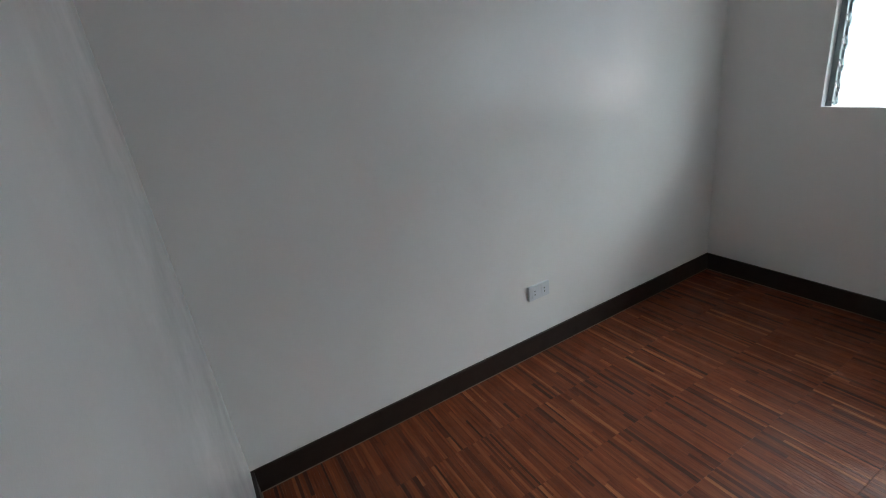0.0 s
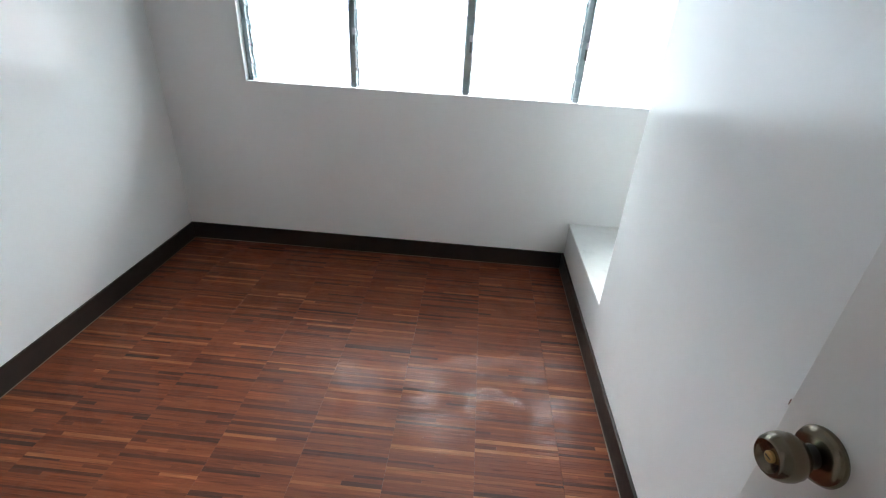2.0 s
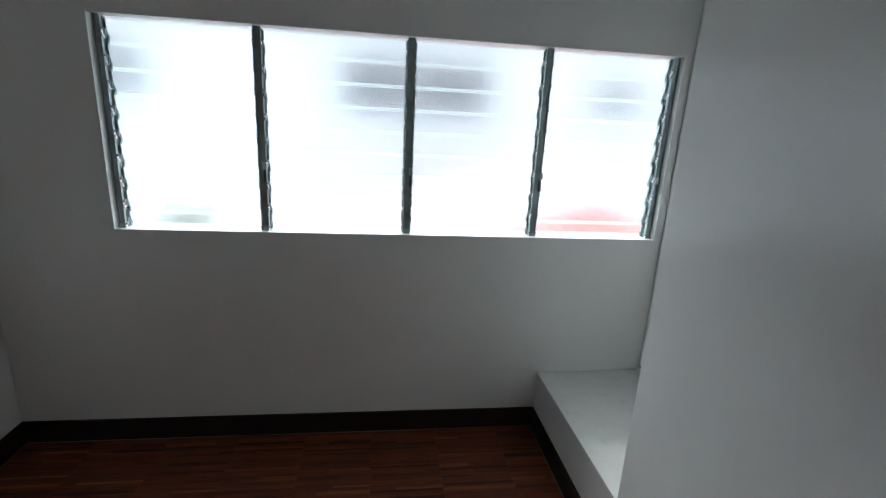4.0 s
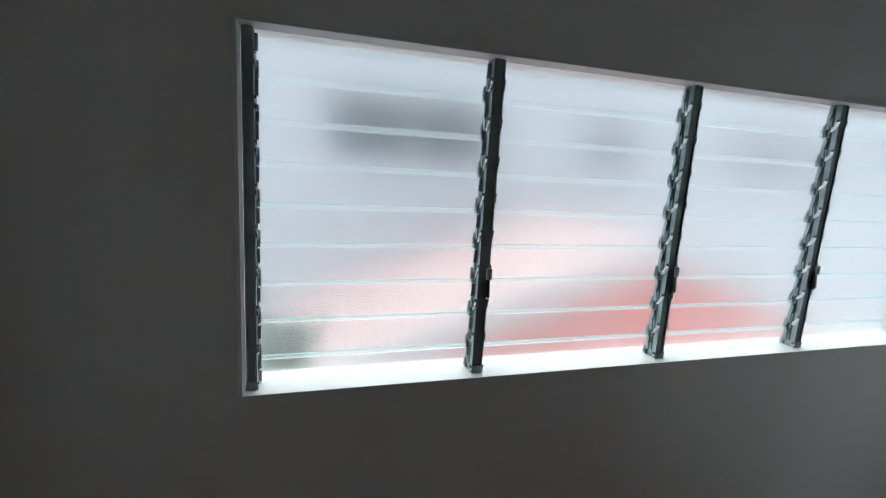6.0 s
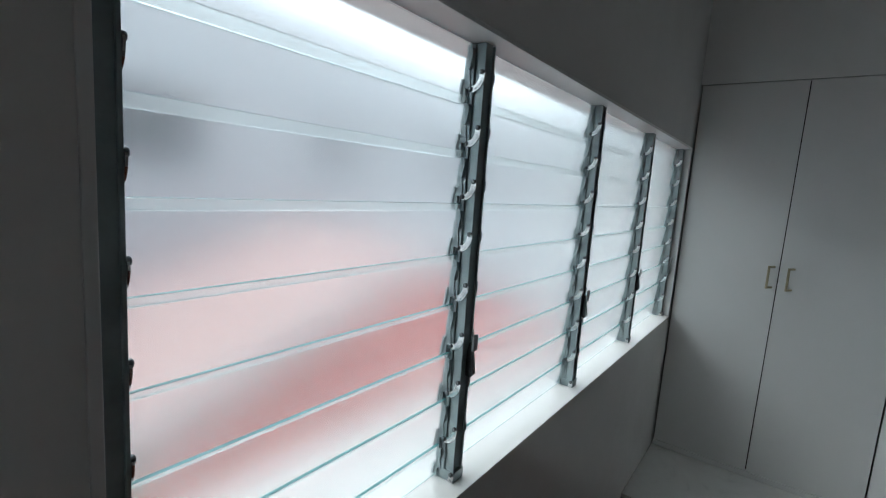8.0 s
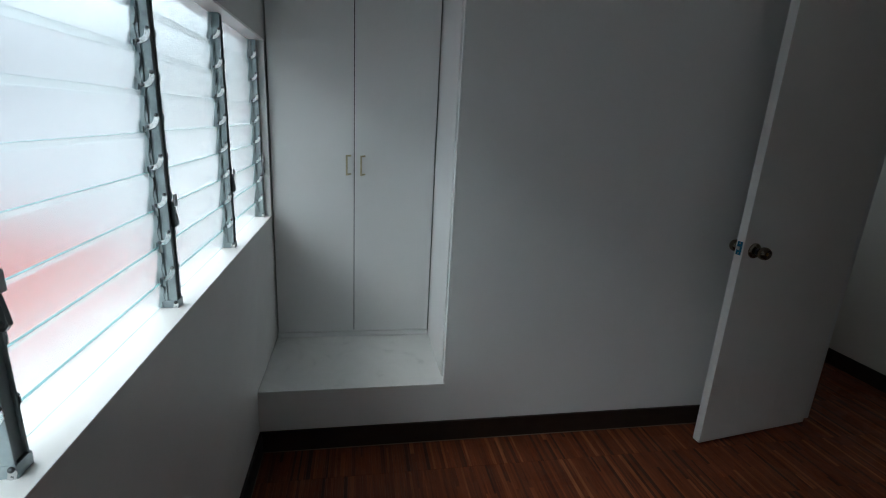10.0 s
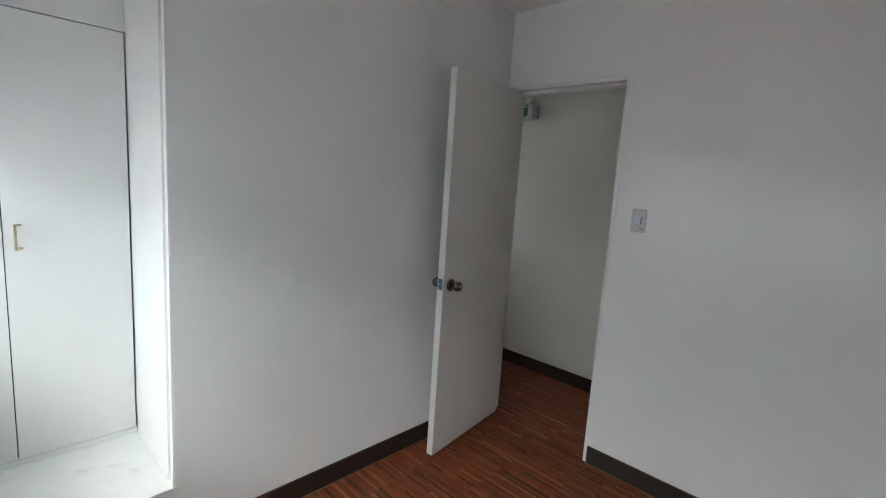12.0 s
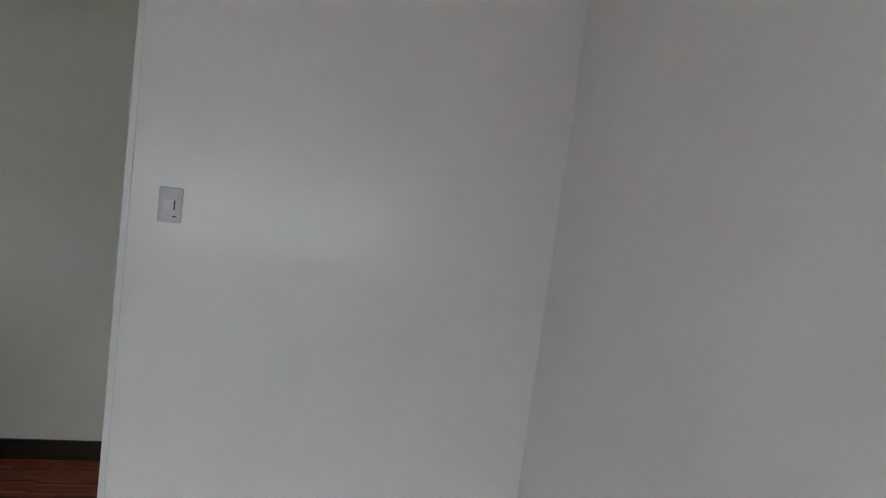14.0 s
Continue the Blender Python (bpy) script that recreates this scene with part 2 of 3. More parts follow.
HALL_WALLS = {
    "wall_hall_south": ((HALL_W, HALL_E, HALL - WALL, HALL, -0.3, TOP),),
    "wall_hall_west": ((HALL_W - WALL, HALL_W, HALL - WALL, SOUTH - WALL, -0.3, TOP),),
    "wall_hall_north": ((HALL_W, -WALL, SOUTH - WALL, SOUTH, -0.3, TOP), (BACK + 0.7, HALL_E, SOUTH - WALL, SOUTH, -0.3, TOP)),
    # unseen opening, added to bring some daylight into the hall's end
    "wall_hall_east": tuple((HALL_E, HALL_E + WALL, y0, y1, z0, z1) for y0, y1, z0, z1 in ((HALL, SOUTH - WALL, -0.3, 1.3), (HALL, SOUTH - WALL, 1.75, TOP), (HALL, -3.3, 1.3, 1.75), (-2.98, SOUTH - WALL, 1.3, 1.75))),
}
for wall_name, blocks in HALL_WALLS.items():
    bm = bmesh.new()
    for block in blocks:
        box(bm, *block)
    structure(wall_name, bm, hall_paint, "off-white hallway wall seen through the open door", "wall")

bm = bmesh.new()
box(bm, -WALL, BACK + 0.7, SOUTH - WALL, WALL, TOP, TOP + 0.15)
box(bm, HALL_W - WALL, HALL_E + 0.6, HALL - WALL, SOUTH - WALL, TOP, TOP + 0.15)
structure("ceiling", bm, ceiling_paint, "plain matt white painted ceiling", "ceiling")

bm = bmesh.new()
box(bm, HALL_W - WALL, HALL_E + 0.6, HALL - WALL, WALL, -0.3, -0.0035)
floor = structure("floor", bm, grout_mat, "glossy red-brown finger parquet floor with worn lacquer", "floor")

bm = bmesh.new()
box(bm, EAST - 0.003, BACK + 0.1, NICHE_S, -0.001, LEDGE - 0.012, LEDGE, 0.0015)
structure("niche_ledge", bm, ledge_mat, "white stone ledge with faint grey stains in the niche", "ledge")

# baseboards, butted at the corners
bm = bmesh.new()
T, H = BASE_T, BASE_H
for x0, x1, y0, y1 in ((0, T, SOUTH, 0), (T, EAST - T, -T, 0), (EAST - T, EAST, SOUTH, 0), (T, DOOR_L, SOUTH, SOUTH + T)):
    box(bm, x0, x1, y0, y1, 0, H, 0.002)
structure("baseboard", bm, base_mat, "dark brown painted baseboard along the room's walls", "baseboard")
bm = bmesh.new()
box(bm, HALL_W, HALL_E, HALL, HALL + T, 0, H, 0.002)
box(bm, 0, DOOR_L, SOUTH - WALL - T, SOUTH - WALL, 0, H, 0.002)
structure("baseboard_hall", bm, base_mat, "dark brown painted baseboard along the hallway wall", "baseboard")

# thin pale bead of filler along the foot of the baseboard
bead = paint("filler_bead", (0.30, 0.24, 0.20), (0.12, 0.08, 0.06), 0.6, 0.8)
bm = bmesh.new()
for x0, x1, y0, y1 in ((T, T + 0.003, SOUTH + T, -T), (T + 0.003, EAST - T - 0.003, -T - 0.003, -T), (EAST - T - 0.003, EAST - T, SOUTH + T, -T), (T + 0.003, DOOR_L, SOUTH + T, SOUTH + T + 0.003)):
    box(bm, x0, x1, y0, y1, -0.001, 0.0025)
structure("trim_bead", bm, bead, "thin pale filler bead at the baseboard foot", "trim")

# corner strip with a groove on the niche's side
bm = bmesh.new()
box(bm, EAST + 0.001, EAST + 0.026, NICHE_S, NICHE_S + 0.007, LEDGE, TOP, 0.001)
box(bm, EAST + 0.062, BACK - 0.001, NICHE_S, NICHE_S + 0.007, LEDGE, TOP, 0.001)
structure("niche_trim", bm, trim_paint, "white grooved corner trim on the niche side", "trim")

# door frame with a rebate
bm = bmesh.new()
F = SOUTH + 0.003
box(bm, DOOR_L, DOOR_L + 0.022, SOUTH - WALL - 0.003, F, 0, DOOR_T, 0.0015)
box(bm, DOOR_R - 0.022, DOOR_R, SOUTH - WALL - 0.003, F, 0, DOOR_T, 0.0015)
box(bm, DOOR_L + 0.022, DOOR_R - 0.022, SOUTH - WALL - 0.003, F, DOOR_T - 0.024, DOOR_T, 0.0015)
box(bm, DOOR_L + 0.022, DOOR_L + 0.031, SOUTH - WALL - 0.002, SOUTH - 0.046, 0, DOOR_T - 0.024, 0.001)
box(bm, DOOR_L + 0.031, DOOR_R - 0.022, SOUTH - WALL - 0.002, SOUTH - 0.046, DOOR_T - 0.036, DOOR_T - 0.024, 0.001)
box(bm, DOOR_L - 0.004, DOOR_R, SOUTH, SOUTH + 0.004, DOOR_T + 0.001, DOOR_T + 0.004)
frame_ob = structure("door_frame", bm, trim_paint, "white painted wooden door frame flush with the wall", "door frame")
bm = bmesh.new()
box(bm, DOOR_L + 0.0215, DOOR_L + 0.0235, SOUTH - 0.036, SOUTH - 0.006, 0.94, 1.0, 0.0005)
part("strike_plate", bm, antique_brass, frame_ob, "dull brass strike plate")


# ---- the door ----
def knob_mesh(key):
    bm = bmesh.new()
    spin(bm, ((0, 0.0), (0.0325, 0.0), (0.0335, 0.004), (0.030, 0.010), (0.022, 0.0125), (0.0135, 0.014)), 40)
    spin(bm, ((0.0125, 0.010), (0.0125, 0.024), (0.0145, 0.028)), 32, mat=1)
    spin(bm, ((0.0145, 0.026), (0.0205, 0.030), (0.0255, 0.038), (0.0272, 0.046), (0.0265, 0.054), (0.0235, 0.062), (0.0195, 0.0665), (0.0180, 0.0670), (0.0165, 0.0655), (0.0080, 0.0615), (0, 0.0610)), 40)
    if key:
        spin(bm, ((0.0068, 0.060), (0.0066, 0.0642), (0.0058, 0.0650), (0, 0.0650)), 24, mat=2)
        box(bm, -0.0007, 0.0007, -0.0042, 0.0042, 0.0648, 0.0654, mat=1)
    return mesh_of("knob", bm, antique_brass, plastic_dark, key_brass)


HINGE = Vector((2.166, -2.698, 0))
LEAF_W, LEAF_T, LEAF_B, LEAF_H = 0.694, 0.038, 0.012, 2.040
TURN = math.degrees(math.atan2(0.096, 0.686))
door = thing("door_1", "plain off-white flush wooden door standing open", "door", pose(*HINGE, 0, 0, TURN), kind="structure")
# local: y runs along the leaf from the hinge, x across its thickness
bm = bmesh.new()
box(bm, 0, LEAF_T, 0, LEAF_W, LEAF_B, LEAF_B + LEAF_H, 0.0015)
leaf = part("door_leaf", bm, door_paint, door)
km = LEAF_W - 0.062
knob_out = part("door_knob", knob_mesh(True), None, door, "antique brass knob with a key cylinder")
knob_out.matrix_basis = pose(0, km, 0.961, 0, -90, 0)
knob_in = part("door_knob", knob_mesh(False), None, door, "antique brass knob")
knob_in.matrix_basis = pose(LEAF_T, km, 0.961, 0, 90, 0)
bm = bmesh.new()
box(bm, 0.007, LEAF_T - 0.007, LEAF_W, LEAF_W + 0.0015, 0.94, 0.998, 0.0005)
plate = part("latch_plate", bm, blue_film, door, "latch plate still under blue film")
bm = bmesh.new()
prism(bm, ((LEAF_W + 0.001, 0.961), (LEAF_W + 0.011, 0.963), (LEAF_W + 0.011, 0.972), (LEAF_W + 0.001, 0.978)), 0.012, LEAF_T - 0.013)
part("latch_bolt", bm, bright_alu, plate, "steel latch bolt")
for z in (0.948, 0.990):
    bm = bmesh.new()
    spin(bm, ((0.0032, 0), (0.0028, 0.0012), (0, 0.0014)), 12, pose(LEAF_T / 2, LEAF_W + 0.0014, z, -90, 0, 0))
    part("screw", bm, bright_alu, plate)
rng = random.Random(4)
for y0, z0, z1 in ((0.515, 0.03, 0.52), (0.255, 0.10, 0.40)):
    bm = bmesh.new()
    z = z0
    while z < z1:
        n = rng.uniform(0.01, 0.05)
        w = rng.uniform(0.0006, 0.0014)
        yy = y0 + rng.uniform(-0.0006, 0.0006)
        box(bm, -0.0006, 0.0002, yy - w / 2, yy + w / 2, z, z + n)
        z += n + rng.uniform(0.002, 0.03)
    part("scratch", bm, pale_scratch, door, "thin pale scratch down the leaf")
for z in (0.22, 1.05, 1.85):
    bm = bmesh.new()
    spin(bm, ((0, 0), (0.006, 0), (0.006, 0.09), (0, 0.09)), 14, pose(LEAF_T + 0.004, -0.002, z))
    part("hinge", bm, antique_brass, door, "dull metal butt hinge")

# ---- the jalousie window ----
window = thing("window_1", "four-bay frosted glass louvre window with aluminium clips", "window", kind="structure")
bm = bmesh.new()
for x0, x1, z0, z1 in ((WIN_L, WIN_L + 0.010, SILL, HEAD), (WIN_R - 0.010, WIN_R, SILL, HEAD), (WIN_L + 0.010, WIN_R - 0.010, SILL, SILL + 0.004), (WIN_L + 0.010, WIN_R - 0.010, HEAD - 0.008, HEAD)):
    box(bm, x0, x1, -0.003, WALL, z0, z1, 0.0012)
part("window_frame", bm, trim_paint, window, "white painted reveal lining")

POSTS = (WIN_L + 0.026, 1.023, 1.599, 2.155, WIN_R - 0.024)
BLADES, PITCH = 9, 0.0888
Z0 = SILL + 0.004
BLADE_Y = 0.068
TILT = 7.5
GLASS_H, GLASS_T = 0.102, 0.0052
BLADE_Z = 0.911       # foot of the lowest blade before it is cut


def blade_mesh(length):
    bm = bmesh.new()
    box(bm, -length / 2, length / 2, -GLASS_T / 2, GLASS_T / 2, 0, GLASS_H, 0.0008)
    for f in bm.faces:
        f.normal_update()
        if abs(f.normal.y) < 0.9:
            f.material_index = 1
    return mesh_of("louvre_blade", bm, glass_face, glass_edge)


def clip_mesh():
    """The pressed holder that grips a blade's end: a web with two folded lips."""
    bm = bmesh.new()
    prism(bm, ((-0.011, 0.001), (0.009, 0.001), (0.0075, 0.030), (0.005, 0.046), (0.0075, 0.060), (0.007, 0.090), (-0.008, 0.090), (-0.012, 0.072), (-0.007, 0.052), (-0.012, 0.034)), -0.001, 0.001)
    prism(bm, ((-0.0095, 0.058), (-0.0062, 0.056), (-0.0052, 0.086), (-0.0075, 0.090), (-0.0105, 0.080)), 0.001, 0.006)
    prism(bm, ((0.0045, 0.004), (0.0075, 0.004), (0.0065, 0.040), (0.0040, 0.040)), 0.001, 0.006)
    prism(bm, ((-0.0095, 0.006), (-0.0060, 0.002), (-0.0048, 0.022), (-0.0072, 0.026)), 0.001, 0.006)
    return mesh_of("blade_clip", bm, aluminium)


def arm_mesh():
    """The crescent link on the channel's side, pressed with a slot and two rivets."""
    bm = bmesh.new()
    n, out, back = 12, [], []
    for k in range(n + 1):
        a = radians(-100 + 112 * k / n)
        w = 0.0052 if 0 < k < n else 0.0036
        out.append(((0.0185 + w) * math.cos(a), (0.0225 + w) * math.sin(a)))
        back.append(((0.0185 - w) * math.cos(a), (0.0225 - w) * math.sin(a)))
    prism(bm, out + back[::-1], 0, 0.0022)
    ridge, under = [], []
    for k in range(7):
        a = radians(-72 + 55 * k / 6)
        ridge.append((0.0202 * math.cos(a), 0.0242 * math.sin(a)))
        under.append((0.0168 * math.cos(a), 0.0208 * math.sin(a)))
    prism(bm, ridge + under[::-1], 0.0022, 0.0032)
    for a in (-98, 10):
        y, z = 0.0185 * math.cos(radians(a)), 0.0225 * math.sin(radians(a))
        spin(bm, ((0.0042, 0), (0.0042, 0.0035), (0.003, 0.0045), (0, 0.0045)), 12, pose(0, y, z, 0, 90, 0), 1)
    return mesh_of("link_arm", bm, bright_alu, steel_dark)


clip_data, arm_data = clip_mesh(), arm_mesh()


def lever(parent, x, z):
    bm = bmesh.new()
    prism(bm, ((0.030, z - 0.030), (0.020, z - 0.032), (0.014, z - 0.024), (0.016, z - 0.010), (0.022, z + 0.028), (0.026, z + 0.032), (0.031, z + 0.010)), x - 0.0045, x + 0.0045)
    spin(bm, ((0.005, 0), (0.005, 0.0115), (0.003, 0.012), (0, 0.012)), 12, pose(x - 0.006, 0.022, z - 0.022, 0, 90, 0))
    ob = part("lever_handle", bm, steel_dark, parent, "dark operating lever")
    bm = bmesh.new()
    box(bm, x - 0.008, x + 0.008, 0.0145, 0.020, z + 0.018, z + 0.048, 0.003)
    part("thumb_tab", bm, grey_plastic, ob, "pale grey thumb tab")


for n, px in enumerate(POSTS):
    half = 0.0145 if 0 < n < 4 else 0.0115
    bm = bmesh.new()
    y0, y1 = 0.030, 0.062
    prism(bm, ((y0, Z0), (y1, Z0), (y1, HEAD - 0.008), (y0, HEAD - 0.008)), px - half + 0.004, px + half - 0.004)
    for s in (-1, 1):
        a, b = sorted((px + s * (half - 0.004), px + s * half))
        box(bm, a, b, y0 - 0.004, y0 + 0.012, Z0, HEAD - 0.010, 0.0008)
        box(bm, a, b, y0 + 0.017, y1 + 0.004, Z0, HEAD - 0.010, 0.0008)
    box(bm, px - half - 0.0008, px + half + 0.0008, y0 - 0.006, y1 + 0.001, Z0 - 0.0005, Z0 + 0.020, 0.001)
    post = part("mullion", bm, aluminium, window)
    for i in range(BLADES):
        zb = BLADE_Z + i * PITCH
        cut = min(1.0, (zb + GLASS_H - Z0 - 0.001) / GLASS_H)
        for s in (-1, 1):
            if (n == 0 and s < 0) or (n == 4 and s > 0):
                continue
            c = part("blade_clip", clip_data, None, post)
            c.matrix_basis = Matrix.Translation((px + s * (half + 0.001), BLADE_Y, max(zb, Z0 + 0.001))) @ pose(0, 0, 0, TILT, 0, 0) @ Matrix.Diagonal((s, 1, cut, 1))
            a = part("link_arm", arm_data, None, post)
            a.matrix_basis = Matrix.Translation((px + s * half, 0.048, zb + 0.046)) @ Matrix.Diagonal((s, -1, 1, 1))
    if n:
        lever(post, px + (0.010 if n < 4 else -0.006), SILL + 0.235)

spans = list(zip(POSTS, POSTS[1:]))
blade_rng = random.Random(11)
for a, b in spans:
    x0, x1 = a + 0.0158, b - 0.0158
    data = blade_mesh(x1 - x0)
    for i in range(BLADES):
        g = part("louvre_blade", data, None, window)
        # the lowest blade is cut to fit above the sill, the highest below the head
        zb, zt = max(Z0 + 0.001, BLADE_Z + i * PITCH), min(HEAD - 0.009, BLADE_Z + i * PITCH + GLASS_H)
        lean = pose(0, 0, 0, TILT + blade_rng.uniform(-0.7, 0.7), 0, 0)
        g.matrix_basis = Matrix.Translation(((x0 + x1) / 2, BLADE_Y, zb)) @ lean @ Matrix.Diagonal((1, 1, (zt - zb) / GLASS_H, 1))
        g.visible_shadow = False

# ---- wardrobe in the niche ----
ward = thing("wardrobe", "built-in white two-door wardrobe on the raised stone ledge", "wardrobe")
# carcass coloured near black, so the door gaps show painted shade
bm = bmesh.new()
y_n, y_s, z_b, z_t = -0.004, NICHE_S + 0.009, LEDGE + 0.001, 2.0
for args in ((BACK + 0.022, BACK + 0.55, y_s, y_s + 0.018, z_b, z_t), (BACK + 0.022, BACK + 0.55, y_n - 0.018, y_n, z_b, z_t), (BACK + 0.022, BACK + 0.55, y_s + 0.018, y_n - 0.018, z_b, z_b + 0.03), (BACK + 0.022, BACK + 0.55, y_s + 0.018, y_n - 0.018, z_t - 0.018, z_t), (BACK + 0.53, BACK + 0.55, y_s + 0.018, y_n - 0.018, z_b + 0.03, z_t - 0.018)):
    box(bm, *args)
part("carcass", bm, gap_shade, ward, "carcass coloured near black for the shade inside")
bm = bmesh.new()
box(bm, BACK - 0.006, BACK + 0.021, y_s, y_n, z_b, z_b + 0.024, 0.002)
part("plinth", bm, trim_paint, ward, "narrow white plinth strip")
MID = -0.391
for y0, y1, hy in ((MID + 0.0018, y_n - 0.003, -0.356), (y_s + 0.003, MID - 0.0018, -0.424)):
    bm = bmesh.new()
    box(bm, BACK, BACK + 0.019, y0, y1, z_b + 0.026, 2.0005, 0.0012)
    leaf_ob = part("wardrobe_door", bm, cupboard_paint, ward)
    bm = bmesh.new()
    for z in (1.152, 1.240):
        post = box(bm, BACK - 0.026, BACK + 0.0005, hy - 0.004, hy + 0.004, z - 0.004, z + 0.004, 0.001)
        for v in post:
            v.co.y -= max(0.0, v.co.x - BACK + 0.026) * 0.65
    box(bm, BACK - 0.032, BACK - 0.024, hy - 0.0045, hy + 0.0045, 1.1475, 1.2445, 0.0015)
    part("handle", bm, pale_brass, leaf_ob, "pale brass bar handle")

# ---- fittings ----
outlet = thing("power_outlet", "white two-gang power outlet plate on the wall", "outlet", pose(0, -1.303, 0.327))
bm = bmesh.new()
box(bm, 0, 0.013, -0.060, 0.060, -0.0355, 0.0355, 0.003)
plate_ob = part("plate", bm, white_plastic, outlet)
for y in (-0.028, 0.028):
    bm = bmesh.new()
    box(bm, 0.0125, 0.0143, y - 0.0165, y + 0.0165, -0.024, 0.024, 0.0008)
    insert = part("socket", bm, white_plastic, plate_ob)
    for z in (-0.0085, 0.0085):
        # each pin hole's shade is a raised dark mark
        bm = bmesh.new()
        spin(bm, ((0.0030, 0), (0.0030, 0.0006), (0, 0.0006)), 12, pose(0.0141, y, z, 0, 90, 0))
        box(bm, 0.0141, 0.0149, y - 0.0012, y + 0.0012, z - 0.0036, z + 0.0036)
        part("slot", bm, gap_shade, outlet, "dark mark for the shade in a pin hole")

switch = thing("light_switch", "pale grey single light switch on the wall beside the doorway", "light switch", pose(1.3655, SOUTH, 1.369))
bm = bmesh.new()
box(bm, -0.037, 0.037, 0, 0.008, -0.058, 0.058, 0.004)
sw_plate = part("plate", bm, grey_plastic, switch)
bm = bmesh.new()
box(bm, -0.024, 0.024, 0.0075, 0.0092, -0.0460, 0.0460, 0.0012)
part("cover", bm, grey_plastic, sw_plate)
bm = bmesh.new()
prism(bm, ((0.0088, -0.0165), (0.0125, -0.0165), (0.0105, 0.0165), (0.0088, 0.0165)), -0.0115, 0.0165)
part("rocker", bm, white_plastic, switch, "white rocker")
# raised dark strip draws the shade in the gap next to the rocker
bm = bmesh.new()
box(bm, -0.0165, -0.0125, 0.0088, 0.0100, -0.016, 0.016, 0.0004)
part("shadow_gap", bm, plastic_dark, switch, "dark strip for the shade beside the rocker")
bm = bmesh.new()
box(bm, -0.022, -0.010, 0.0090, 0.0096, -0.040, -0.036)
part("marking", bm, plastic_dark, switch, "small dark marking")

lamp = thing("emergency_light", "white twin-head emergency light with green panel on hallway wall", "emergency light", pose(2.725, HALL, 2.072))
bm = bmesh.new()
box(bm, -0.12, 0.075, 0, 0.065, -0.055, 0.065, 0.008)
part("body", bm, white_plastic, lamp)
bm = bmesh.new()
box(bm, -0.075, -0.025, 0.0645, 0.068, -0.030, 0.058, 0.003)
panel = part("panel", bm, green_panel, lamp, "green indicator panel")
for x0, x1, z0, z1 in ((-0.07, -0.03, 0.036, 0.050), (-0.066, -0.054, -0.016, 0.006), (-0.046, -0.034, -0.016, 0.006)):
    bm = bmesh.new()
    box(bm, x0, x1, 0.068, 0.0695, z0, z1)
    part("marking", bm, grey_plastic if z0 > 0.02 else plastic_dark, panel)
bm = bmesh.new()
box(bm, -0.142, -0.121, 0.0, 0.035, -0.045, 0.045, 0.004)
part("side_box", bm, grey_plastic, lamp)
for x in (-0.075, 0.02):
    bm = bmesh.new()
    spin(bm, ((0, -0.045), (0.018, -0.042), (0.030, -0.02), (0.040, 0.012), (0.041, 0.018), (0.038, 0.019)), 28, pose(x, 0.05, 0.122, -100, 0, -12))
    head = part("lamp_head", bm, white_plastic, lamp)
    bm = bmesh.new()
    spin(bm, ((0.0385, 0.014), (0.030, 0.018), (0, 0.020)), 28, pose(x, 0.05, 0.122, -100, 0, -12))
    part("lens", bm, lamp_lens, head, "clear lamp lens")
    bm = bmesh.new()
    spin(bm, ((0.010, 0.06), (0.009, 0.085), (0, 0.085)), 14, pose(x, 0.035, 0.0))
    part("swivel", bm, white_plastic, lamp)

# ---- outside the frosted glass ----
GROUND = -3.0
bm = bmesh.new()
box(bm, -150, 150, -150, 150, GROUND - 0.2, GROUND)
structure("ground", bm, paint("concrete_yard", (0.58, 0.57, 0.55), (0.44, 0.43, 0.42), 0.8, 0.95, 4), "grey concrete yard below the window", "ground")
bm = bmesh.new()
box(bm, HALL_W - WALL, HALL_E + 0.6, HALL - WALL, WALL, GROUND, -0.302)
structure("wall_lower", bm, outer_paint, "white rendered storey below the room", "wall")

bm = bmesh.new()
box(bm, HALL_W - WALL, HALL_E + 0.6, WALL, 0.75, 0.52, 0.6, 0.004)
structure("canopy_slab", bm, outer_paint, "white painted concrete canopy slab below the window outside", "canopy")

# unseen eave, added to cut high daylight on sill, floor and top blades
bm = bmesh.new()
box(bm, HALL_W - WALL, HALL_E + 0.6, WALL, 0.85, 2.16, 2.26, 0.004)
structure("shading_slab", bm, outer_paint, "assumed white eave slab above the window outside, cutting high daylight", "eave")

house = thing("neighbour_house", "tall white rendered house with dark windows across the yard", "house")
NY, NTOP = 5.0, 3.65
bm = bmesh.new()
wins = [(-3.2, -1.6, 1.55, 2.2), (0.95, 3.0, 1.5, 2.2), (4.6, 5.3, 1.6, 2.1), (7.4, 9.0, 1.5, 2.2)]
x = -8.0
for x0, x1, z0, z1 in wins:
    box(bm, x, x0, NY, NY + 0.2, GROUND, NTOP)
    box(bm, x0, x1, NY, NY + 0.2, GROUND, z0)
    box(bm, x0, x1, NY, NY + 0.2, z1, NTOP)
    x = x1
box(bm, x, 16.0, NY, NY + 0.2, GROUND, NTOP)
part("wall", bm, outer_paint, house)
navy, _, _ = material("dark_window", (0.010, 0.016, 0.036), 0.5)
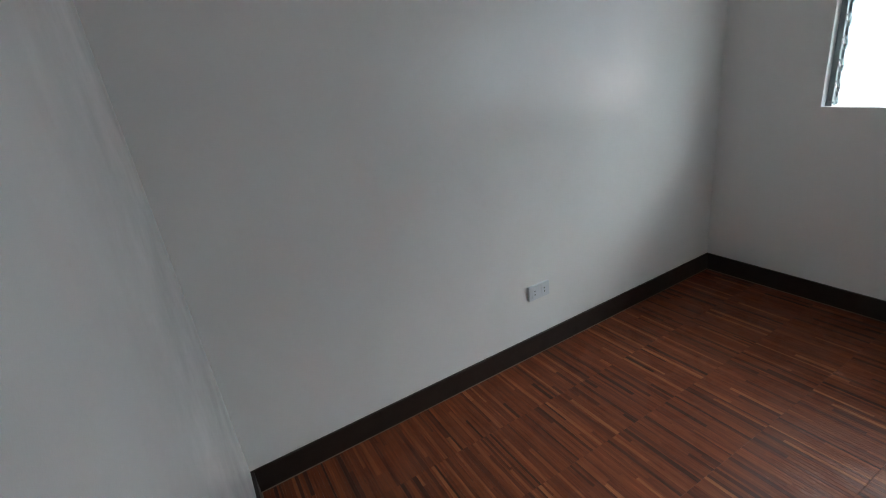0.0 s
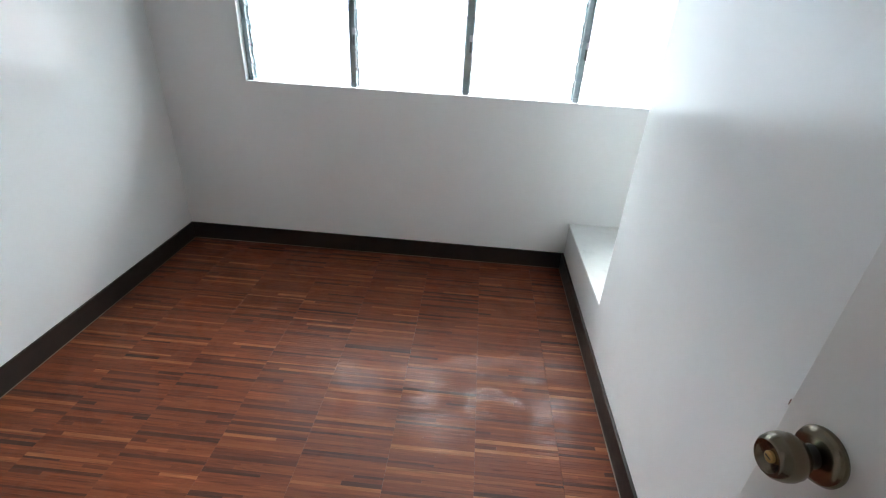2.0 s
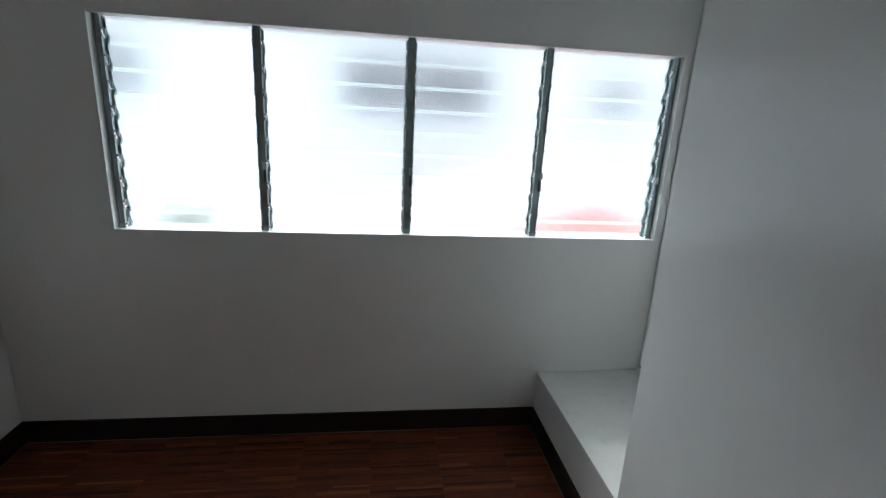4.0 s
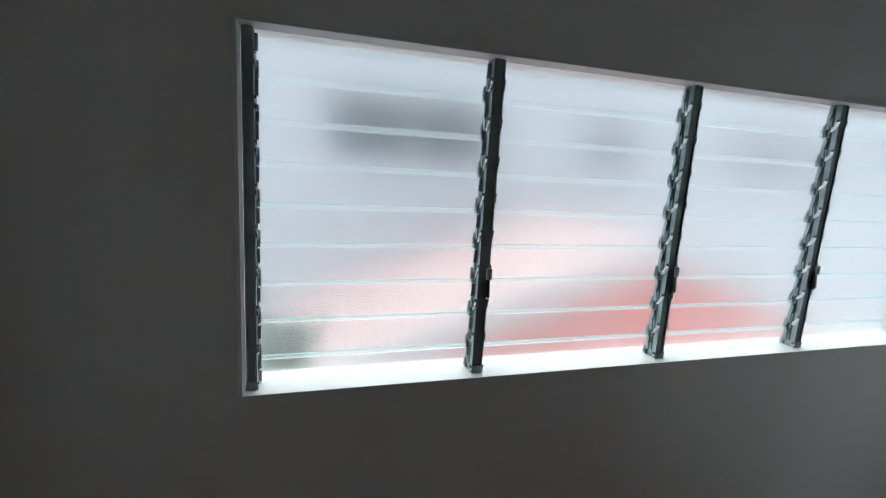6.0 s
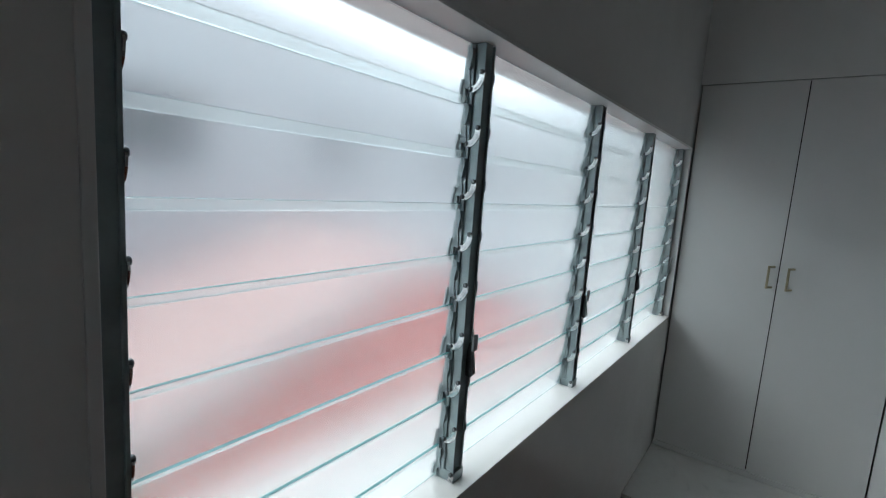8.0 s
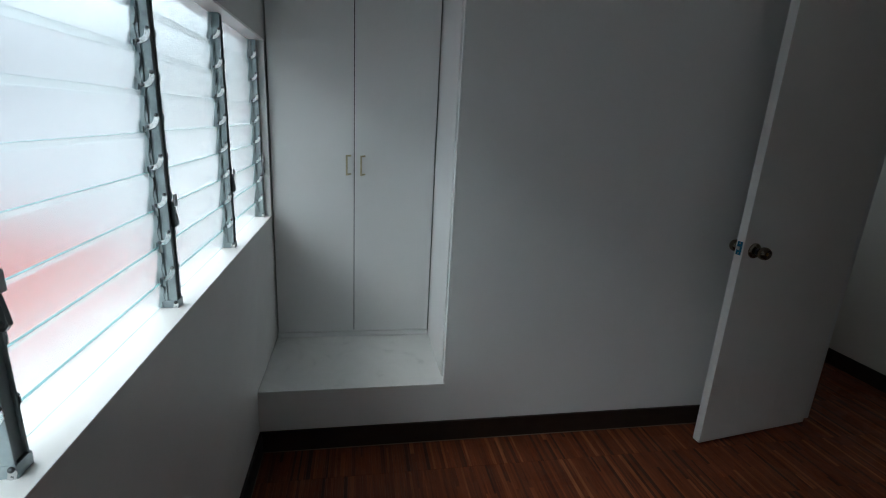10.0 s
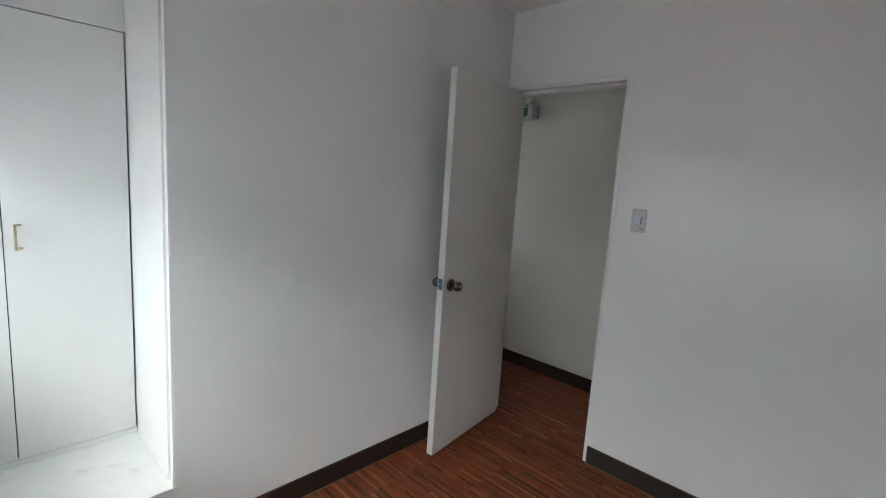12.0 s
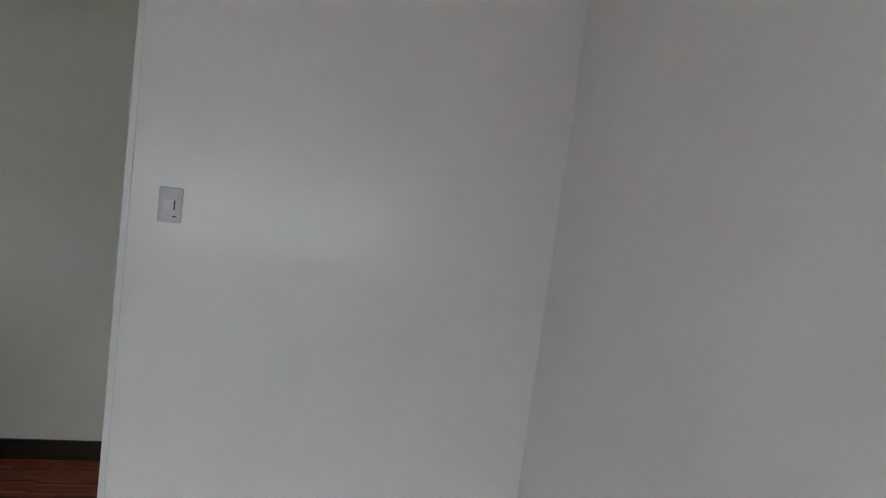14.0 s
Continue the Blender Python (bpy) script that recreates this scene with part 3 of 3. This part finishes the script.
for x0, x1, z0, z1 in wins:
    bm = bmesh.new()
    box(bm, x0, x1, NY + 0.12, NY + 0.14, z0, z1)
    w = part("window", bm, navy, house, "dark window")
    bm = bmesh.new()
    box(bm, (x0 + x1) / 2 - 0.02, (x0 + x1) / 2 + 0.02, NY + 0.09, NY + 0.12, z0, z1)
    part("glazing_bar", bm, trim_paint, w)
    bm = bmesh.new()
    box(bm, x0 - 0.1, x1 + 0.1, NY - 0.35, NY, z1 + 0.06, z1 + 0.13, 0.004)
    part("sunshade", bm, outer_paint, w, "thin concrete sunshade")
bm = bmesh.new()
prism(bm, ((NY - 0.12, NTOP), (NY - 0.12, NTOP + 0.06), (NY + 3, NTOP + 0.12), (NY + 6.2, NTOP + 0.06), (NY + 6.2, NTOP)), -8.2, 16.2)
part("roof", bm, outer_paint, house)
bm = bmesh.new()
box(bm, -8.0, 16.0, NY + 5.8, NY + 6.0, GROUND, NTOP)
box(bm, -8.0, -7.8, NY + 0.2, NY + 5.8, GROUND, NTOP)
box(bm, 15.8, 16.0, NY + 0.2, NY + 5.8, GROUND, NTOP)
part("wall", bm, outer_paint, house)


def red_paint(name, light, dark, rough):
    m, t, p = material(name, light, rough)
    t.links.new(ramp_of(t, noise_of(t, coords(t, world_space=True), 2.5, 5), ((0.3, light), (0.7, dark))), p.inputs["Base Color"])
    return m


# low annexe: red gable end, white barge boards, red roof sheets with painted sheen
red_wall = red_paint("red_wall_paint", (0.78, 0.070, 0.045), (0.66, 0.055, 0.038), 0.6)
# the sheets' red is greyed towards pink for the sky's sheen on them
sheen_sheet = red_paint("sheen_red_sheet", (0.36, 0.22, 0.20), (0.30, 0.17, 0.155), 0.4)
annexe = thing("annexe", "low annexe with red gable wall, white bargeboards and red roof paled by painted sky sheen", "annexe")
AX, AY, AB, RIDGE, EAVE, SPAN = 3.3, 1.95, 3.9, 1.06, 0.12, 2.7
bm = bmesh.new()
gable = ((AX - SPAN, GROUND), (AX + SPAN, GROUND), (AX + SPAN, EAVE - 0.1), (AX, RIDGE - 0.1), (AX - SPAN, EAVE - 0.1))
a = [bm.verts.new((x, AY, z)) for x, z in gable]
b = [bm.verts.new((x, AB, z)) for x, z in gable]
bm.faces.new(a)
bm.faces.new(b[::-1])
for k in range(5):
    bm.faces.new((a[k], b[k], b[(k + 1) % 5], a[(k + 1) % 5]))
part("wall", bm, red_wall, annexe, "red painted gable wall")
for side in (-1, 1):
    run = Vector((side * SPAN, 0, EAVE - RIDGE))
    out = Vector((RIDGE - EAVE, 0, side * SPAN)).normalized() * side
    bm = bmesh.new()
    n = 96
    sheet = []
    for k in range(n + 1):
        y = AY - 0.05 + (AB - AY + 0.1) * k / n
        rise = out * (0.012 * math.sin(k * math.pi / 3))
        row = []
        for f in (0.0, 1.06):
            for lift in (0.0, -0.01):
                row.append(bm.verts.new(Vector((AX, y, RIDGE - 0.06)) + run * f + rise + out * lift))
        sheet.append(row)
    for p, q in zip(sheet, sheet[1:]):
        for i, j in ((0, 2), (2, 3), (3, 1), (1, 0)):
            bm.faces.new((p[i], p[j], q[j], q[i]))
    part("roof", bm, sheen_sheet, annexe, "red corrugated roof sheet with sky sheen in its colour")
    bm = bmesh.new()
    foot = Vector((AX, 0, RIDGE - 0.02)) + run * 1.06
    top = Vector((AX, 0, RIDGE - 0.02))
    va = [bm.verts.new((p.x, y, p.z + dz)) for y in (AY - 0.11, AY - 0.06) for p, dz in ((top, 0), (foot, 0), (foot, -0.24), (top, -0.24))]
    bm.faces.new(va[:4])
    bm.faces.new(va[7:3:-1])
    for k in range(4):
        n2 = (k + 1) % 4
        bm.faces.new((va[k], va[4 + k], va[4 + n2], va[n2]))
    part("bargeboard", bm, outer_paint, annexe, "white bargeboard")

# potted shrub on the canopy slab
shrub = thing("potted_shrub", "grey-green leafy shrub in a grey pot outside the window", "potted plant", pose(0.55, 0.52, 0.6))
pot_grey = paint("pot_grey", (0.30, 0.31, 0.30), (0.22, 0.23, 0.22), 0.7, 0.85, 2)
bm = bmesh.new()
spin(bm, ((0, 0), (0.075, 0), (0.10, 0.13), (0.108, 0.135), (0.108, 0.155), (0.096, 0.155), (0.092, 0.13), (0, 0.13)), 28)
part("pot", bm, pot_grey, shrub)
leaf_mat, t_, p_ = material("shrub_leaf", (0.07, 0.10, 0.06), 0.5)
g_ = t_.nodes.new("ShaderNodeNewGeometry")
t_.links.new(ramp_of(t_, g_.outputs["Random Per Island"], ((0.0, (0.05, 0.085, 0.045)), (1.0, (0.12, 0.15, 0.09)))), p_.inputs["Base Color"])
leaf_rng = random.Random(8)
bm, twigs = bmesh.new(), bmesh.new()
for k in range(26):
    turn, lean = leaf_rng.uniform(0, 360), leaf_rng.uniform(5, 48)
    length = leaf_rng.uniform(0.14, 0.27)
    stem = pose(0, 0, 0.125, 0, lean, 0)
    stem = pose(0, 0, 0, 0, 0, turn) @ stem
    spin(twigs, ((0.0035, 0), (0.002, length)), 6, stem)
    for q in range(7):
        at = stem @ Vector((0, 0, length * (0.35 + 0.1 * q)))
        m = Matrix.Translation(at) @ pose(0, 0, 0, leaf_rng.uniform(-50, 50), leaf_rng.uniform(-50, 50), leaf_rng.uniform(0, 360))
        w = leaf_rng.uniform(0.012, 0.02)
        v = [bm.verts.new(m @ Vector(c)) for c in ((0, 0, 0), (w, 0.022, 0.004), (0, 0.062, -0.004), (-w, 0.022, 0.004))]
        bm.faces.new(v)
part("foliage", bm, leaf_mat, shrub, "small grey-green leaves")
part("stems", twigs, material("shrub_stem", (0.10, 0.075, 0.05), 0.8)[0], shrub)

# ---- parquet tiles, each a square of hardwood fingers ----
TILE = 0.293
FINGERS = 24


def tile_mesh(seed):
    r = random.Random(seed)
    bm = bmesh.new()
    g, half = 0.00012, TILE / 2
    cuts_y = [r.choice((0.55, 0.7, 0.9, 1.0, 1.2)) for _ in range(FINGERS)]
    edges = [-half + TILE * sum(cuts_y[:k]) / sum(cuts_y) for k in range(FINGERS + 1)]
    for k in range(FINGERS):
        y0, y1 = edges[k] + g / 2, edges[k + 1] - g / 2
        cuts = [-half + g]
        if r.random() < 0.4:
            cuts.append(-half + TILE * r.uniform(0.18, 0.82))
        cuts.append(half - g)
        for a, b in zip(cuts, cuts[1:]):
            h = r.uniform(-0.00004, 0.0)
            a2, b2, c = a + g / 2, b - g / 2, 0.00012
            v = [bm.verts.new(p) for p in ((a2, y0, -0.003), (b2, y0, -0.003), (b2, y1, -0.003), (a2, y1, -0.003), (a2 + c, y0 + c, h), (b2 - c, y0 + c, h), (b2 - c, y1 - c, h), (a2 + c, y1 - c, h))]
            bm.faces.new(v[4:])
            for i in range(4):
                j = (i + 1) % 4
                bm.faces.new((v[i], v[j], v[4 + j], v[4 + i]))
    return mesh_of("parquet_tile", bm, finger_mat)


tiles = [tile_mesh(s) for s in range(14)]
tile_rng = random.Random(2)
for i in range(-2, 13):
    for j in range(0, 12):
        cx, cy = (i + 0.5) * TILE, -(j + 0.5) * TILE
        if cy > SOUTH and not -0.01 < cx < EAST + 0.14:
            continue
        tl = part("parquet_tile", tile_rng.choice(tiles), None, floor)
        tl.matrix_basis = pose(cx, cy, 0, 0, 0, tile_rng.choice((0, 180)))
